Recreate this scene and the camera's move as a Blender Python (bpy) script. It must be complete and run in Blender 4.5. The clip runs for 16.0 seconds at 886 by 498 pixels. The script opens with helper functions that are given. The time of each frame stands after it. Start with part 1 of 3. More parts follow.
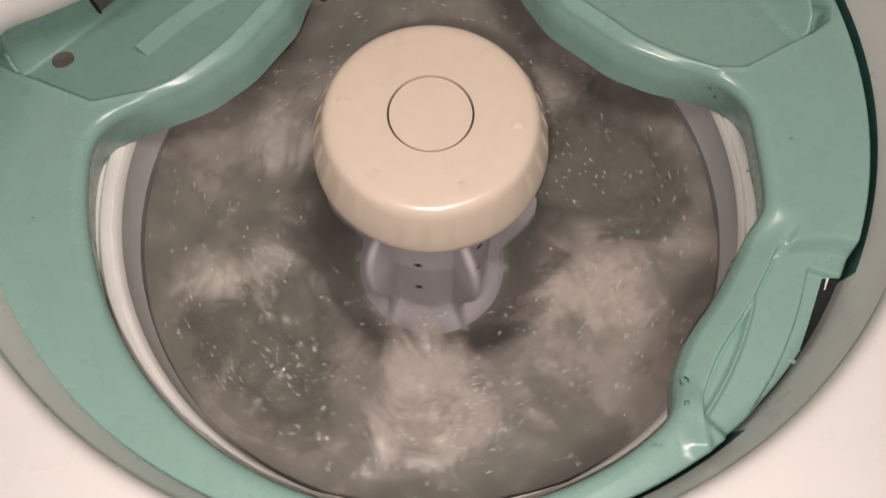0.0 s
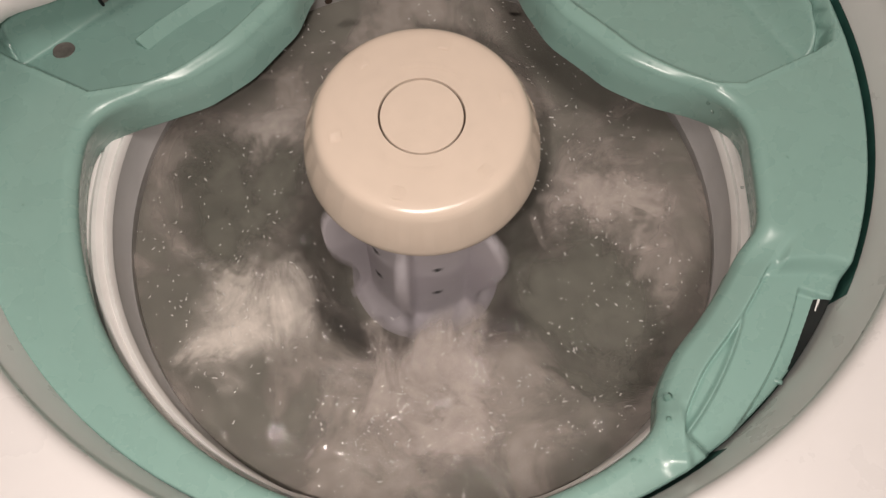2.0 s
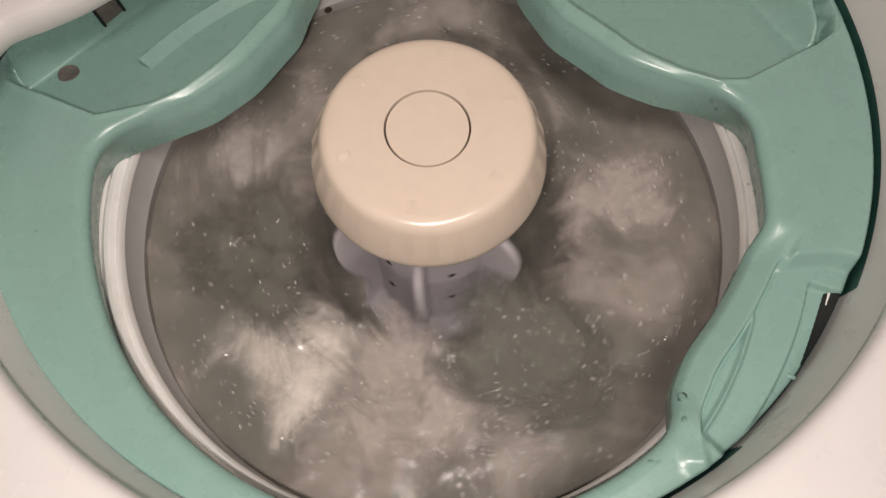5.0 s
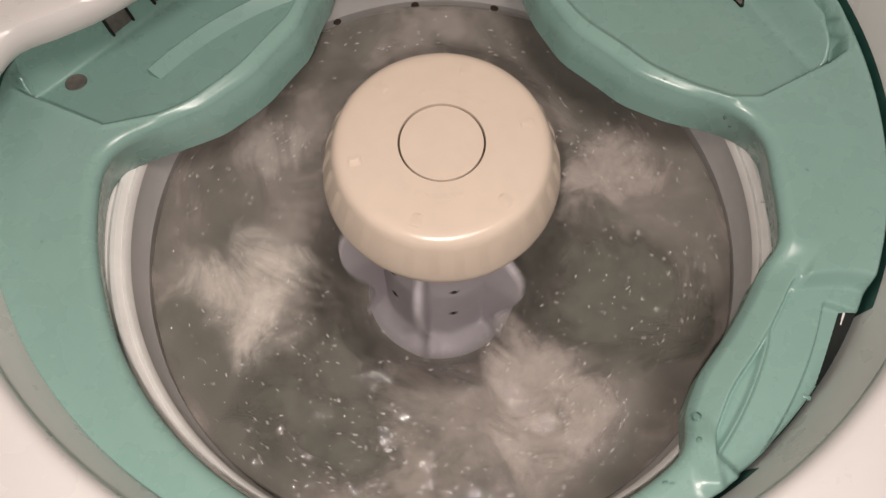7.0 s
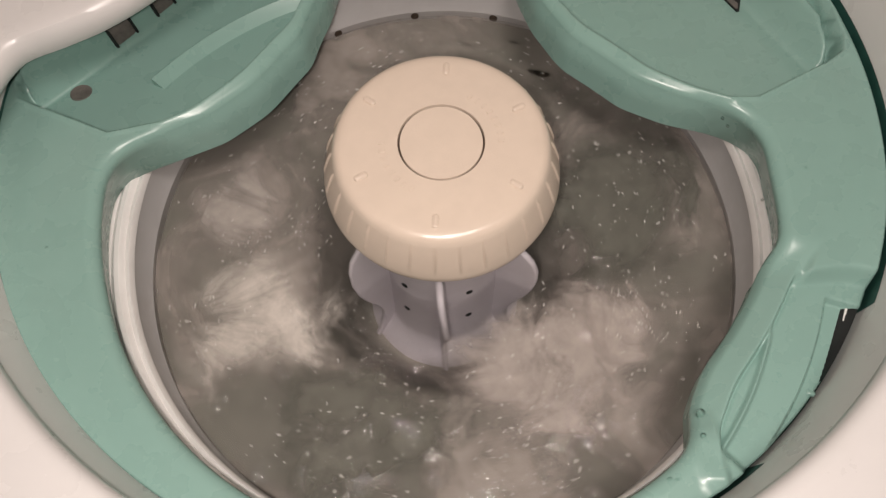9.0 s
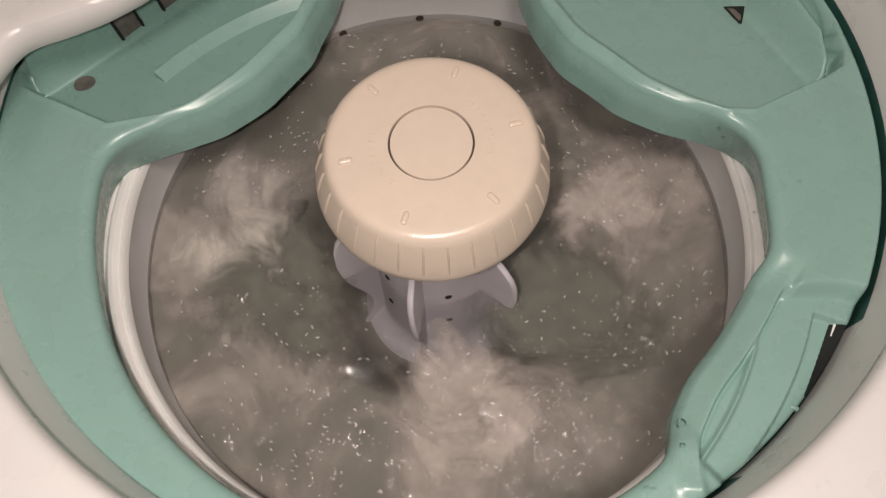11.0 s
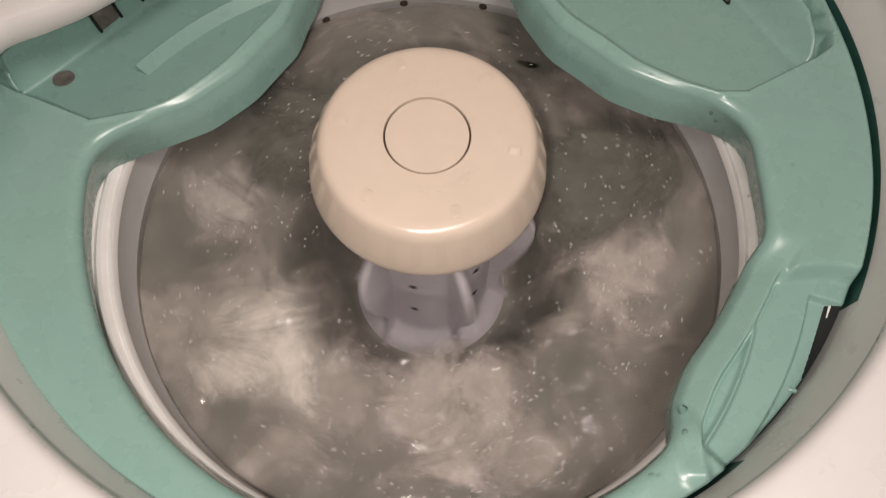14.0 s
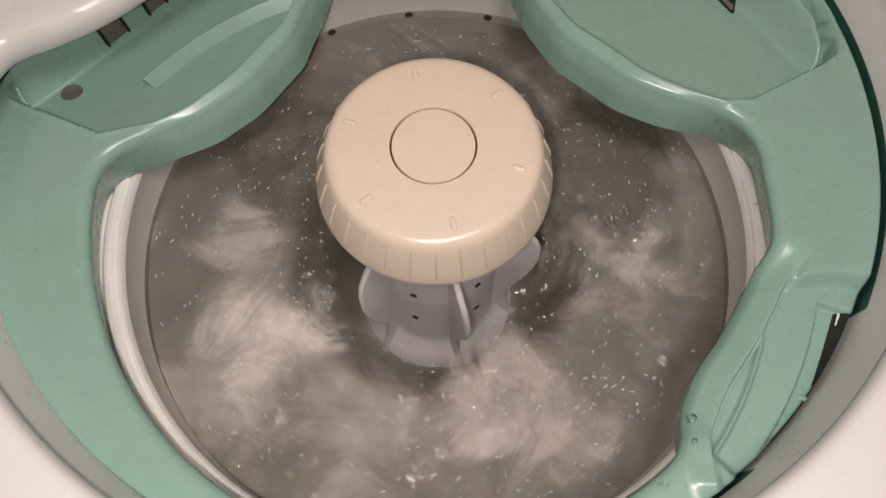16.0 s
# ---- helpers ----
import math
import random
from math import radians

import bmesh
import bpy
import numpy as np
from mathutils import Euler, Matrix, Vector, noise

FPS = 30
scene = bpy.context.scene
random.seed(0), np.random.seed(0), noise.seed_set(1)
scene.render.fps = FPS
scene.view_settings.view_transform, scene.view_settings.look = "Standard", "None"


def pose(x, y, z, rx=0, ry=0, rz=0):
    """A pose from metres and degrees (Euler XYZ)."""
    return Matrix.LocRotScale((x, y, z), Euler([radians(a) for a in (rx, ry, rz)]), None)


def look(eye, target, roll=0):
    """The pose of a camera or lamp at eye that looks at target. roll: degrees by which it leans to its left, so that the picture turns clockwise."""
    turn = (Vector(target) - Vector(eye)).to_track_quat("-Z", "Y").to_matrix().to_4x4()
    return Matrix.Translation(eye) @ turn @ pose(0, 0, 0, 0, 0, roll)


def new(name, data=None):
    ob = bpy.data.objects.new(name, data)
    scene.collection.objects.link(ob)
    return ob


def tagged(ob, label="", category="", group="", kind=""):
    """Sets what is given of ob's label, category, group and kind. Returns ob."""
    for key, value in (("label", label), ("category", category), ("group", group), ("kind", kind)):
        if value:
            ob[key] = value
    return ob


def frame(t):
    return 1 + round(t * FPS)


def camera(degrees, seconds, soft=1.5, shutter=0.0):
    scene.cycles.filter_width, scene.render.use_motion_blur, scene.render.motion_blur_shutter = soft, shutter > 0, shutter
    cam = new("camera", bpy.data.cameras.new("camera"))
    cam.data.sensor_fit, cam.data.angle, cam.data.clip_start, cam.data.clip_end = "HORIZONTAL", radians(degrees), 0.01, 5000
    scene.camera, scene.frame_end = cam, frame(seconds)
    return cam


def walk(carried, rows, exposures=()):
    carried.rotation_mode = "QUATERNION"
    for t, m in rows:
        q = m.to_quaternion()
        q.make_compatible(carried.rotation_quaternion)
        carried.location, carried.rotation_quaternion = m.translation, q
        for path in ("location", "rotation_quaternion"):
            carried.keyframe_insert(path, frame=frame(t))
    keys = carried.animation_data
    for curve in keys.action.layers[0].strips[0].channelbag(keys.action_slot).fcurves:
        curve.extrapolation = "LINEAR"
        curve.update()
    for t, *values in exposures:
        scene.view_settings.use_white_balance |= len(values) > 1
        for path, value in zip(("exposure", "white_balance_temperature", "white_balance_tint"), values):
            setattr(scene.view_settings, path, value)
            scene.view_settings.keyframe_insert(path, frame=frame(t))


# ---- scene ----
cam = camera(58.9, 16.0, soft=1.35, shutter=0.5)

# seconds, eye, then tilt from straight down, turn and lean in degrees
PATH = [
    (0, -0.0041, -0.2519, 0.4925, 20.39, -3.29, 1.75),
    (0.5, 0.0009, -0.2524, 0.4935, 20.37, -2.04, 0.81),
    (1, -0.0075, -0.2561, 0.4951, 20.68, -3.68, 1.44),
    (1.5, 0.0133, -0.2384, 0.4957, 19.70, 0.44, -0.75),
    (2, 0.0122, -0.2556, 0.4879, 21.23, -0.86, 1.89),
    (2.5, -0.0032, -0.2545, 0.4888, 20.72, -3.42, 2.42),
    (3, 0.0004, -0.2632, 0.4881, 21.20, -2.96, 1.49),
    (3.5, -0.0024, -0.2678, 0.4861, 21.52, -3.75, 0.97),
    (4, 0.0156, -0.2384, 0.5002, 19.62, 0.55, -1.33),
    (6.5, -0.0029, -0.2557, 0.4891, 22.00, -0.59, -1.31),
    (7, -0.0028, -0.2403, 0.4912, 21.35, -0.92, 0.26),
    (7.5, 0.0045, -0.2371, 0.4932, 21.00, 0.12, -0.90),
    (8, 0.0171, -0.2377, 0.4955, 21.45, 3.09, -1.93),
    (8.5, 0.0123, -0.2430, 0.4943, 22.09, 1.96, -1.85),
    (9, -0.0000, -0.2569, 0.4873, 23.22, 0.11, -1.37),
    (11.5, 0.0236, -0.2610, 0.4881, 23.69, 3.86, -2.49),
    (12, 0.0246, -0.2581, 0.4909, 22.50, 3.96, -3.19),
    (12.5, 0.0024, -0.2573, 0.4934, 22.59, -0.20, -1.11),
    (13, -0.0038, -0.2457, 0.4943, 22.33, -1.81, -0.50),
    (13.5, -0.0141, -0.2539, 0.4857, 22.48, -3.49, 0.94),
    (14, 0.0040, -0.2488, 0.4881, 21.88, -1.58, 0.79),
    (14.5, 0.0062, -0.2456, 0.4903, 21.46, -0.27, -0.75),
    (15, 0.0161, -0.2486, 0.4867, 22.88, 1.41, -1.02),
    (15.5, 0.0083, -0.2641, 0.4827, 24.20, -0.67, -0.34),
    (16, 0.0031, -0.2497, 0.4881, 22.70, -0.50, -0.62),
]


def held(x, y, z, tilt, turn, lean):
    return pose(x, y, z, tilt, 0, turn) @ pose(0, 0, 0, 0, 0, lean)


walk(cam, [(t, held(*row)) for t, *row in PATH])

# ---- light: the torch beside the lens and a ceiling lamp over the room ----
world = bpy.data.worlds.new("world")
scene.world = world
world.use_nodes = True
world.node_tree.nodes["Background"].inputs[0].default_value = (1.0, 0.9, 0.84, 1)
world.node_tree.nodes["Background"].inputs[1].default_value = 0.05


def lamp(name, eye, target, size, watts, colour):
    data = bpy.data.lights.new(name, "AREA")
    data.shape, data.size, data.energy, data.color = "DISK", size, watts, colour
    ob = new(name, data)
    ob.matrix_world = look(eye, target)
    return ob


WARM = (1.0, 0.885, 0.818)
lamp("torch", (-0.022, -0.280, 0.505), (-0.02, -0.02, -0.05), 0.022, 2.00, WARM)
lamp("ceiling_lamp", (0.20, -0.42, 1.42), (0.05, 0, 0), 0.42, 12, WARM)
scene.view_settings.exposure = 0.0


# ---- materials ----
def material(name, colour, rough=0.4, spec=0.5, grain=0.03, scale=60.0, bump=0.0, bump_scale=400.0, stain=None, stain_scale=9.0, stain_amount=0.0):
    """Plastic, enamel or paint: base colour with fine grain, broad uneven patches and a slight relief."""
    m = bpy.data.materials.new(name)
    m.use_nodes = True
    n, l = m.node_tree.nodes, m.node_tree.links
    b = n["Principled BSDF"]
    b.inputs["Roughness"].default_value = rough
    b.inputs["Specular IOR Level"].default_value = spec
    co = n.new("ShaderNodeTexCoord")
    tex = n.new("ShaderNodeTexNoise")
    tex.inputs["Scale"].default_value, tex.inputs["Detail"].default_value = scale, 6
    l.new(co.outputs["Object"], tex.inputs["Vector"])
    ramp = n.new("ShaderNodeValToRGB")
    ramp.color_ramp.elements[0].position, ramp.color_ramp.elements[1].position = 0.3, 0.7
    ramp.color_ramp.elements[0].color = (*[c * (1 - grain) for c in colour], 1)
    ramp.color_ramp.elements[1].color = (*[min(1, c * (1 + grain)) for c in colour], 1)
    l.new(tex.outputs["Fac"], ramp.inputs["Fac"])
    out = ramp.outputs["Color"]
    if stain:
        big = n.new("ShaderNodeTexNoise")
        big.inputs["Scale"].default_value, big.inputs["Detail"].default_value, big.inputs["Roughness"].default_value = stain_scale, 9, 0.65
        l.new(co.outputs["Object"], big.inputs["Vector"])
        k = n.new("ShaderNodeMapRange")
        k.inputs["From Min"].default_value, k.inputs["From Max"].default_value, k.inputs["To Max"].default_value = 0.5, 0.75, stain_amount
        l.new(big.outputs["Fac"], k.inputs["Value"])
        mix = n.new("ShaderNodeMix")
        mix.data_type = "RGBA"
        l.new(k.outputs["Result"], mix.inputs["Factor"])
        l.new(out, mix.inputs[6])
        mix.inputs[7].default_value = (*stain, 1)
        out = mix.outputs[2]
    l.new(out, b.inputs["Base Color"])
    wear = n.new("ShaderNodeMapRange")
    wear.inputs["To Min"].default_value, wear.inputs["To Max"].default_value = rough * 0.8, rough * 1.25
    l.new(tex.outputs["Fac"], wear.inputs["Value"])
    l.new(wear.outputs["Result"], b.inputs["Roughness"])
    if bump:
        fine = n.new("ShaderNodeTexNoise")
        fine.inputs["Scale"].default_value, fine.inputs["Detail"].default_value = bump_scale, 3
        l.new(co.outputs["Object"], fine.inputs["Vector"])
        bp = n.new("ShaderNodeBump")
        bp.inputs["Strength"].default_value, bp.inputs["Distance"].default_value = bump, 0.001
        l.new(fine.outputs["Fac"], bp.inputs["Height"])
        l.new(bp.outputs["Normal"], b.inputs["Normal"])
    return m


GREEN = material("sea_green_plastic", (0.234, 0.384, 0.341), 0.27, 0.5, 0.02, 45, 0.07, 250, (0.28, 0.41, 0.37), 9, 0.25)
ENAMEL = material("white_enamel", (0.70, 0.675, 0.665), 0.28, 0.5, 0.015, 30, 0.05, 120, (0.64, 0.61, 0.59), 12, 0.3)
BASKET = material("grey_white_porcelain", (0.50, 0.49, 0.49), 0.30, 0.5, 0.04, 30, 0.06, 150, (0.40, 0.38, 0.37), 16, 0.5)
RIMWHITE = material("white_balance_ring_plastic", (0.78, 0.76, 0.74), 0.35, 0.5, 0.03, 40, 0.05, 200, (0.6, 0.56, 0.52), 25, 0.3)
BEIGE = material("cream_plastic", (0.605, 0.505, 0.420), 0.24, 0.5, 0.025, 90, 0.12, 700, (0.56, 0.465, 0.385), 22, 0.35)
LILAC = material("pale_lilac_plastic", (0.60, 0.56, 0.60), 0.38, 0.5, 0.03, 60, 0.08, 300, (0.50, 0.46, 0.49), 20, 0.4)
DARK = material("dark_gap", (0.012, 0.014, 0.014), 0.6, 0.3, 0.2, 80)
SEAM = material("dark_seam", (0.05, 0.035, 0.025), 0.6, 0.3, 0.2, 80)
GAP_SHADE = material("dark_green_gap_shade", (0.024, 0.085, 0.070), 0.5, 0.4, 0.2, 80)
RUST = material("dull_brown_grey_metal", (0.13, 0.115, 0.105), 0.5, 0.4, 0.25, 200, 0.2, 500)
PAINT = material("warm_white_wall_paint", (0.72, 0.68, 0.63), 0.8, 0.2, 0.02, 8, 0.2, 90)
TILE = material("beige_floor_vinyl", (0.35, 0.30, 0.25), 0.5, 0.4, 0.1, 12, 0.1, 90)


# ---- mesh helpers ----
def part(name, bm, mat, parent=None, label="", smooth=True, sharp=35):
    me = bpy.data.meshes.new(name)
    if smooth:
        for f in bm.faces:
            f.smooth = True
        for e in bm.edges:
            if len(e.link_faces) == 2 and e.calc_face_angle(0) > radians(sharp):
                e.smooth = False
    bm.to_mesh(me)
    bm.free()
    me.materials.append(mat)
    ob = new(name, me)
    if parent:
        ob.parent = parent
    if label:
        tagged(ob, label)
    return ob


def lathe(prof, n=96, centre=(0, 0), a0=0.0, a1=360.0):
    """Turns a profile of (radius, height) round the upright axis."""
    bm = bmesh.new()
    whole = abs(a1 - a0 - 360) < 1e-6
    m = n if whole else n + 1
    rings = []
    for r, z in prof:
        if r < 1e-6:
            rings.append([bm.verts.new((centre[0], centre[1], z))])
        else:
            rings.append([bm.verts.new((centre[0] + r * math.cos(radians(a0 + (a1 - a0) * i / n)), centre[1] + r * math.sin(radians(a0 + (a1 - a0) * i / n)), z)) for i in range(m)])
    for a, b in zip(rings, rings[1:]):
        for i in range(n):
            j = (i + 1) % m
            if len(a) == 1:
                bm.faces.new((a[0], b[j], b[i]))
            elif len(b) == 1:
                bm.faces.new((a[i], a[j], b[0]))
            else:
                bm.faces.new((a[i], a[j], b[j], b[i]))
    bmesh.ops.recalc_face_normals(bm, faces=bm.faces)
    return bm


def box(sx, sy, sz, bevel=0.0, m=None, seg=2):
    bm = bmesh.new()
    bmesh.ops.create_cube(bm, size=1.0, matrix=Matrix.Diagonal((sx, sy, sz, 1)))
    if bevel:
        bmesh.ops.bevel(bm, geom=bm.edges[:], offset=bevel, segments=seg, affect="EDGES", profile=0.5)
    if m is not None:
        bmesh.ops.transform(bm, matrix=m, verts=bm.verts)
    return bm


def capsule_bar(length, width, height, m):
    """A raised bar with round ends, lying along x."""
    bm = bmesh.new()
    layers = []
    for k, (inset, z) in enumerate(((0, 0), (0, height * 0.55), (width * 0.16, height * 0.9), (width * 0.32, height))):
        r, ring = width / 2 - inset, []
        for side in (1, -1):
            for i in range(9):
                a = radians(-90 + 180 * i / 8) + (0 if side > 0 else math.pi)
                ring.append(bm.verts.new((side * (length - width) / 2 + r * math.cos(a), r * math.sin(a), z)))
        layers.append(ring)
    for a, b in zip(layers, layers[1:]):
        for i in range(len(a)):
            j = (i + 1) % len(a)
            bm.faces.new((a[i], a[j], b[j], b[i]))
    bm.faces.new(layers[-1])
    bmesh.ops.transform(bm, matrix=m, verts=bm.verts)
    return bm


def spline(knots, closed=True):
    """A smooth function of an angle in degrees through (angle, value) knots."""
    k = sorted(knots)
    xs = [k[-1][0] - 360] + [a for a, _ in k] + [k[0][0] + 360]
    ys = [k[-1][1]] + [v for _, v in k] + [k[0][1]]
    n = len(xs)
    sl = [(ys[i + 1] - ys[i]) / (xs[i + 1] - xs[i]) for i in range(n - 1)]
    tan = [sl[0]] + [0.0 if sl[i - 1] * sl[i] <= 0 else 2 * sl[i - 1] * sl[i] / (sl[i - 1] + sl[i]) for i in range(1, n - 1)] + [sl[-1]]

    def f(a):
        a = (np.asarray(a, float) - xs[1]) % 360 + xs[1]
        i = np.clip(np.searchsorted(xs, a, "right") - 1, 0, n - 2)
        x0, x1 = np.take(xs, i), np.take(xs, i + 1)
        h = x1 - x0
        t = (a - x0) / h
        return ((2 * t**3 - 3 * t**2 + 1) * np.take(ys, i) + (t**3 - 2 * t**2 + t) * h * np.take(tan, i)
                + (-2 * t**3 + 3 * t**2) * np.take(ys, i + 1) + (t**3 - t**2) * h * np.take(tan, i + 1))

    return f


def step(x, a, b):
    t = np.clip((x - a) / (b - a), 0, 1)
    return t * t * (3 - 2 * t)


# ---- room that closes the place ----
def room():
    floor = part("floor", box(3.2, 3.2, 0.1, m=Matrix.Translation((0, -0.8, -1.01))), TILE, smooth=False)
    tagged(floor, "beige vinyl laundry room floor", "floor", kind="structure")
    ceiling = part("ceiling", box(3.2, 3.2, 0.1, m=Matrix.Translation((0, -0.8, 1.51))), PAINT, smooth=False)
    tagged(ceiling, "plain warm white painted ceiling", "ceiling", kind="structure")
    for name, sx, sy, x, y in (("wall_north", 3.2, 0.1, 0, 0.75), ("wall_south", 3.2, 0.1, 0, -2.35), ("wall_east", 0.1, 3.0, 1.55, -0.8), ("wall_west", 0.1, 3.0, -1.55, -0.8)):
        w = part(name, box(sx, sy, 2.42, m=Matrix.Translation((x, y, 0.25))), PAINT, smooth=False)
        tagged(w, "plain warm white painted wall", "wall", kind="structure")


room()

# ---- washing machine cabinet ----
# the opening in the deck, as radius round its own centre
HUB = (0.0, 0.07)
deck_edge = spline([(-150, 0.330), (-165, 0.325), (-172, 0.310), (-179, 0.297), (-183, 0.286), (-186, 0.262), (-190, 0.238), (-196, 0.218), (-206, 0.200),
                    (-225, 0.185), (-250, 0.20), (-280, 0.25), (-300, 0.30), (-318, 0.330), (0, 0.330), (-40, 0.330), (-90, 0.330), (-120, 0.330)])


def cabinet():
    top = new("washing_machine_cabinet")
    top.location = (0, 0, -0.96)
    tagged(top, "white enamelled top-loading washing machine cabinet with a round opening", "washing machine")
    n = 360
    bm = bmesh.new()
    rows = []
    for off, z in ((0.004, 0.036), (0.0, 0.042), (-0.0005, 0.050), (0.0015, 0.0555), (0.005, 0.0588), (0.010, 0.060), (0.03, 0.0603)):
        ring = []
        for i in range(n):
            a = 360 * i / n
            r = float(deck_edge(a)) + off
            ring.append(bm.verts.new((HUB[0] + r * math.cos(radians(a)), HUB[1] + r * math.sin(radians(a)), z)))
        rows.append(ring)
    ring = []
    for i in range(n):
        a = radians(360 * i / n)
        c, s = math.cos(a), math.sin(a)
        k = 1 / max(abs(c) / 0.345, abs(s) / 0.40)
        ring.append(bm.verts.new((HUB[0] + k * c, HUB[1] + k * s, 0.061)))
    rows.append(ring)
    ring = [bm.verts.new((v.co.x * 1.015, HUB[1] + (v.co.y - HUB[1]) * 1.015, 0.045)) for v in ring]
    rows.append(ring)
    for a, b in zip(rows, rows[1:]):
        for i in range(n):
            j = (i + 1) % n
            bm.faces.new((a[i], a[j], b[j], b[i]))
    bmesh.ops.recalc_face_normals(bm, faces=bm.faces)
    bmesh.ops.translate(bm, verts=bm.verts, vec=(0, 0, 0.96))
    part("deck", bm, ENAMEL, top, "bright white enamel deck with a rolled edge")
    wall = lathe([(0.3345, 0.96 + 0.046), (0.3300, 0.96 + 0.022), (0.3250, 0.96), (0.324, 0.96 - 0.06), (0.30, 0.96 - 0.07)], 180, HUB)
    # added strip: the shade in the gap is put into its dark green
    shade_strip = lathe([(0.3247, 0.96 - 0.001), (0.3239, 0.96 - 0.027), (0.3238, 0.96 - 0.034), (0.318, 0.96 - 0.0355), (0.306, 0.96 - 0.05)], 180, HUB)
    # beside the pocket only the strip's lower lip is left
    cut = [f for f in shade_strip.faces if f.calc_center_median().z > 0.96 - 0.027 and -46 < math.degrees(math.atan2(f.calc_center_median().y, f.calc_center_median().x)) < -18.5]
    bmesh.ops.delete(shade_strip, geom=cut, context="FACES")
    part("shade_strip", shade_strip, GAP_SHADE, top, "dark green strip standing for the shade in the gap")
    part("opening_wall", wall, ENAMEL, top, "upright white enamel wall of the opening")
    for name, sx, sy, x, y in (("front_panel", 0.69, 0.01, 0, -0.325), ("back_panel", 0.69, 0.01, 0, 0.465), ("side_panel", 0.01, 0.78, -0.345, 0.07), ("side_panel", 0.01, 0.78, 0.345, 0.07)):
        part(name, box(sx, sy, 0.995, 0.003, Matrix.Translation((x, y, 0.4985))), ENAMEL, top)
    return top


cabinet()

# ---- green tub cover ----
# inner edge of the cover round the machine's axis
inner_edge = spline([(-178, 0.240), (-160, 0.238), (-126, 0.238), (-90, 0.237), (-62, 0.2365), (-52, 0.235), (-48.5, 0.229), (-45, 0.2205), (-42, 0.2165), (-37, 0.213), (-28, 0.217), (-19, 0.2235),
                     (-14, 0.228), (-11, 0.234), (-8.5, 0.2345), (2, 0.2335), (7.7, 0.235), (11.9, 0.231), (15.7, 0.221), (23, 0.190), (34, 0.169), (49.5, 0.164), (63, 0.181), (72, 0.212), (80, 0.24),
                     (90, 0.246), (100, 0.246), (107, 0.236), (113, 0.216), (120.5, 0.193), (130, 0.172), (144, 0.167), (158, 0.181), (166.5, 0.2105), (172, 0.2345), (177, 0.2405)])
ROUGH_EDGE, TABLE = inner_edge, np.arange(-180, 180, 0.25)
EASE = np.exp(-(np.arange(-24, 25) * 0.25 / 1.7) ** 2)
SMOOTHED = np.convolve(np.tile(ROUGH_EDGE(TABLE), 3), EASE / EASE.sum(), "same")[len(TABLE) : 2 * len(TABLE)]


def inner_edge(a):
    """The inner edge with its bends rounded off."""
    return np.interp((np.asarray(a, float) + 180) % 360 - 180, np.append(TABLE, 180.0), np.append(SMOOTHED, SMOOTHED[0]))


POCKET = (-48.0, -13.2)


def pocket_end(r):
    """The pocket's upper wall, curving round towards the tub."""
    return POCKET[1] - 4.1 * np.clip((0.285 - r) / 0.05, 0, 1.3) ** 1.5


def pocket_mask(a, r):
    """1 in the lowered dispenser pocket, 0 on the rest of the cover."""
    lo, hi = POCKET[0] - 0.5, pocket_end(r)
    return step(a, lo, lo + 2.0) * (1 - step(a, hi - 2.5, hi))


def outline_distance(px, py, poly):
    """Signed distance to a closed outline, negative inside."""
    d, inside = np.full(px.shape, 9.0), np.zeros(px.shape, bool)
    for (x0, y0), (x1, y1) in zip(poly, poly[1:] + poly[:1]):
        ex, ey = x1 - x0, y1 - y0
        t = np.clip(((px - x0) * ex + (py - y0) * ey) / (ex * ex + ey * ey), 0, 1)
        d = np.minimum(d, np.hypot(px - x0 - t * ex, py - y0 - t * ey))
        cross = ((y0 > py) != (y1 > py)) & (px < ex * (py - y0) / (ey if ey else 1e-9) + x0)
        inside ^= cross
    return np.where(inside, -d, d)


def tray_outline(angles, inset, corner, outer):
    pts = []
    for a in angles:
        r = float(inner_edge(a)) + inset
        pts.append((r * math.cos(radians(a)), r * math.sin(radians(a))))
    return pts + [corner] + outer


TRAY_LEFT = tray_outline(range(112, 165, 2), 0.0125, (-0.2415, 0.0505), [(-0.300, 0.0765), (-0.314, 0.085), (-0.318, 0.098), (-0.314, 0.125), (-0.29, 0.20), (-0.22, 0.30), (-0.10, 0.34)])
TRAY_RIGHT = tray_outline(range(72, 17, -2), 0.0125, (0.2335, 0.0690), [(0.290, 0.0985), (0.306, 0.111), (0.309, 0.125), (0.306, 0.150), (0.28, 0.22), (0.20, 0.31), (0.09, 0.34)])


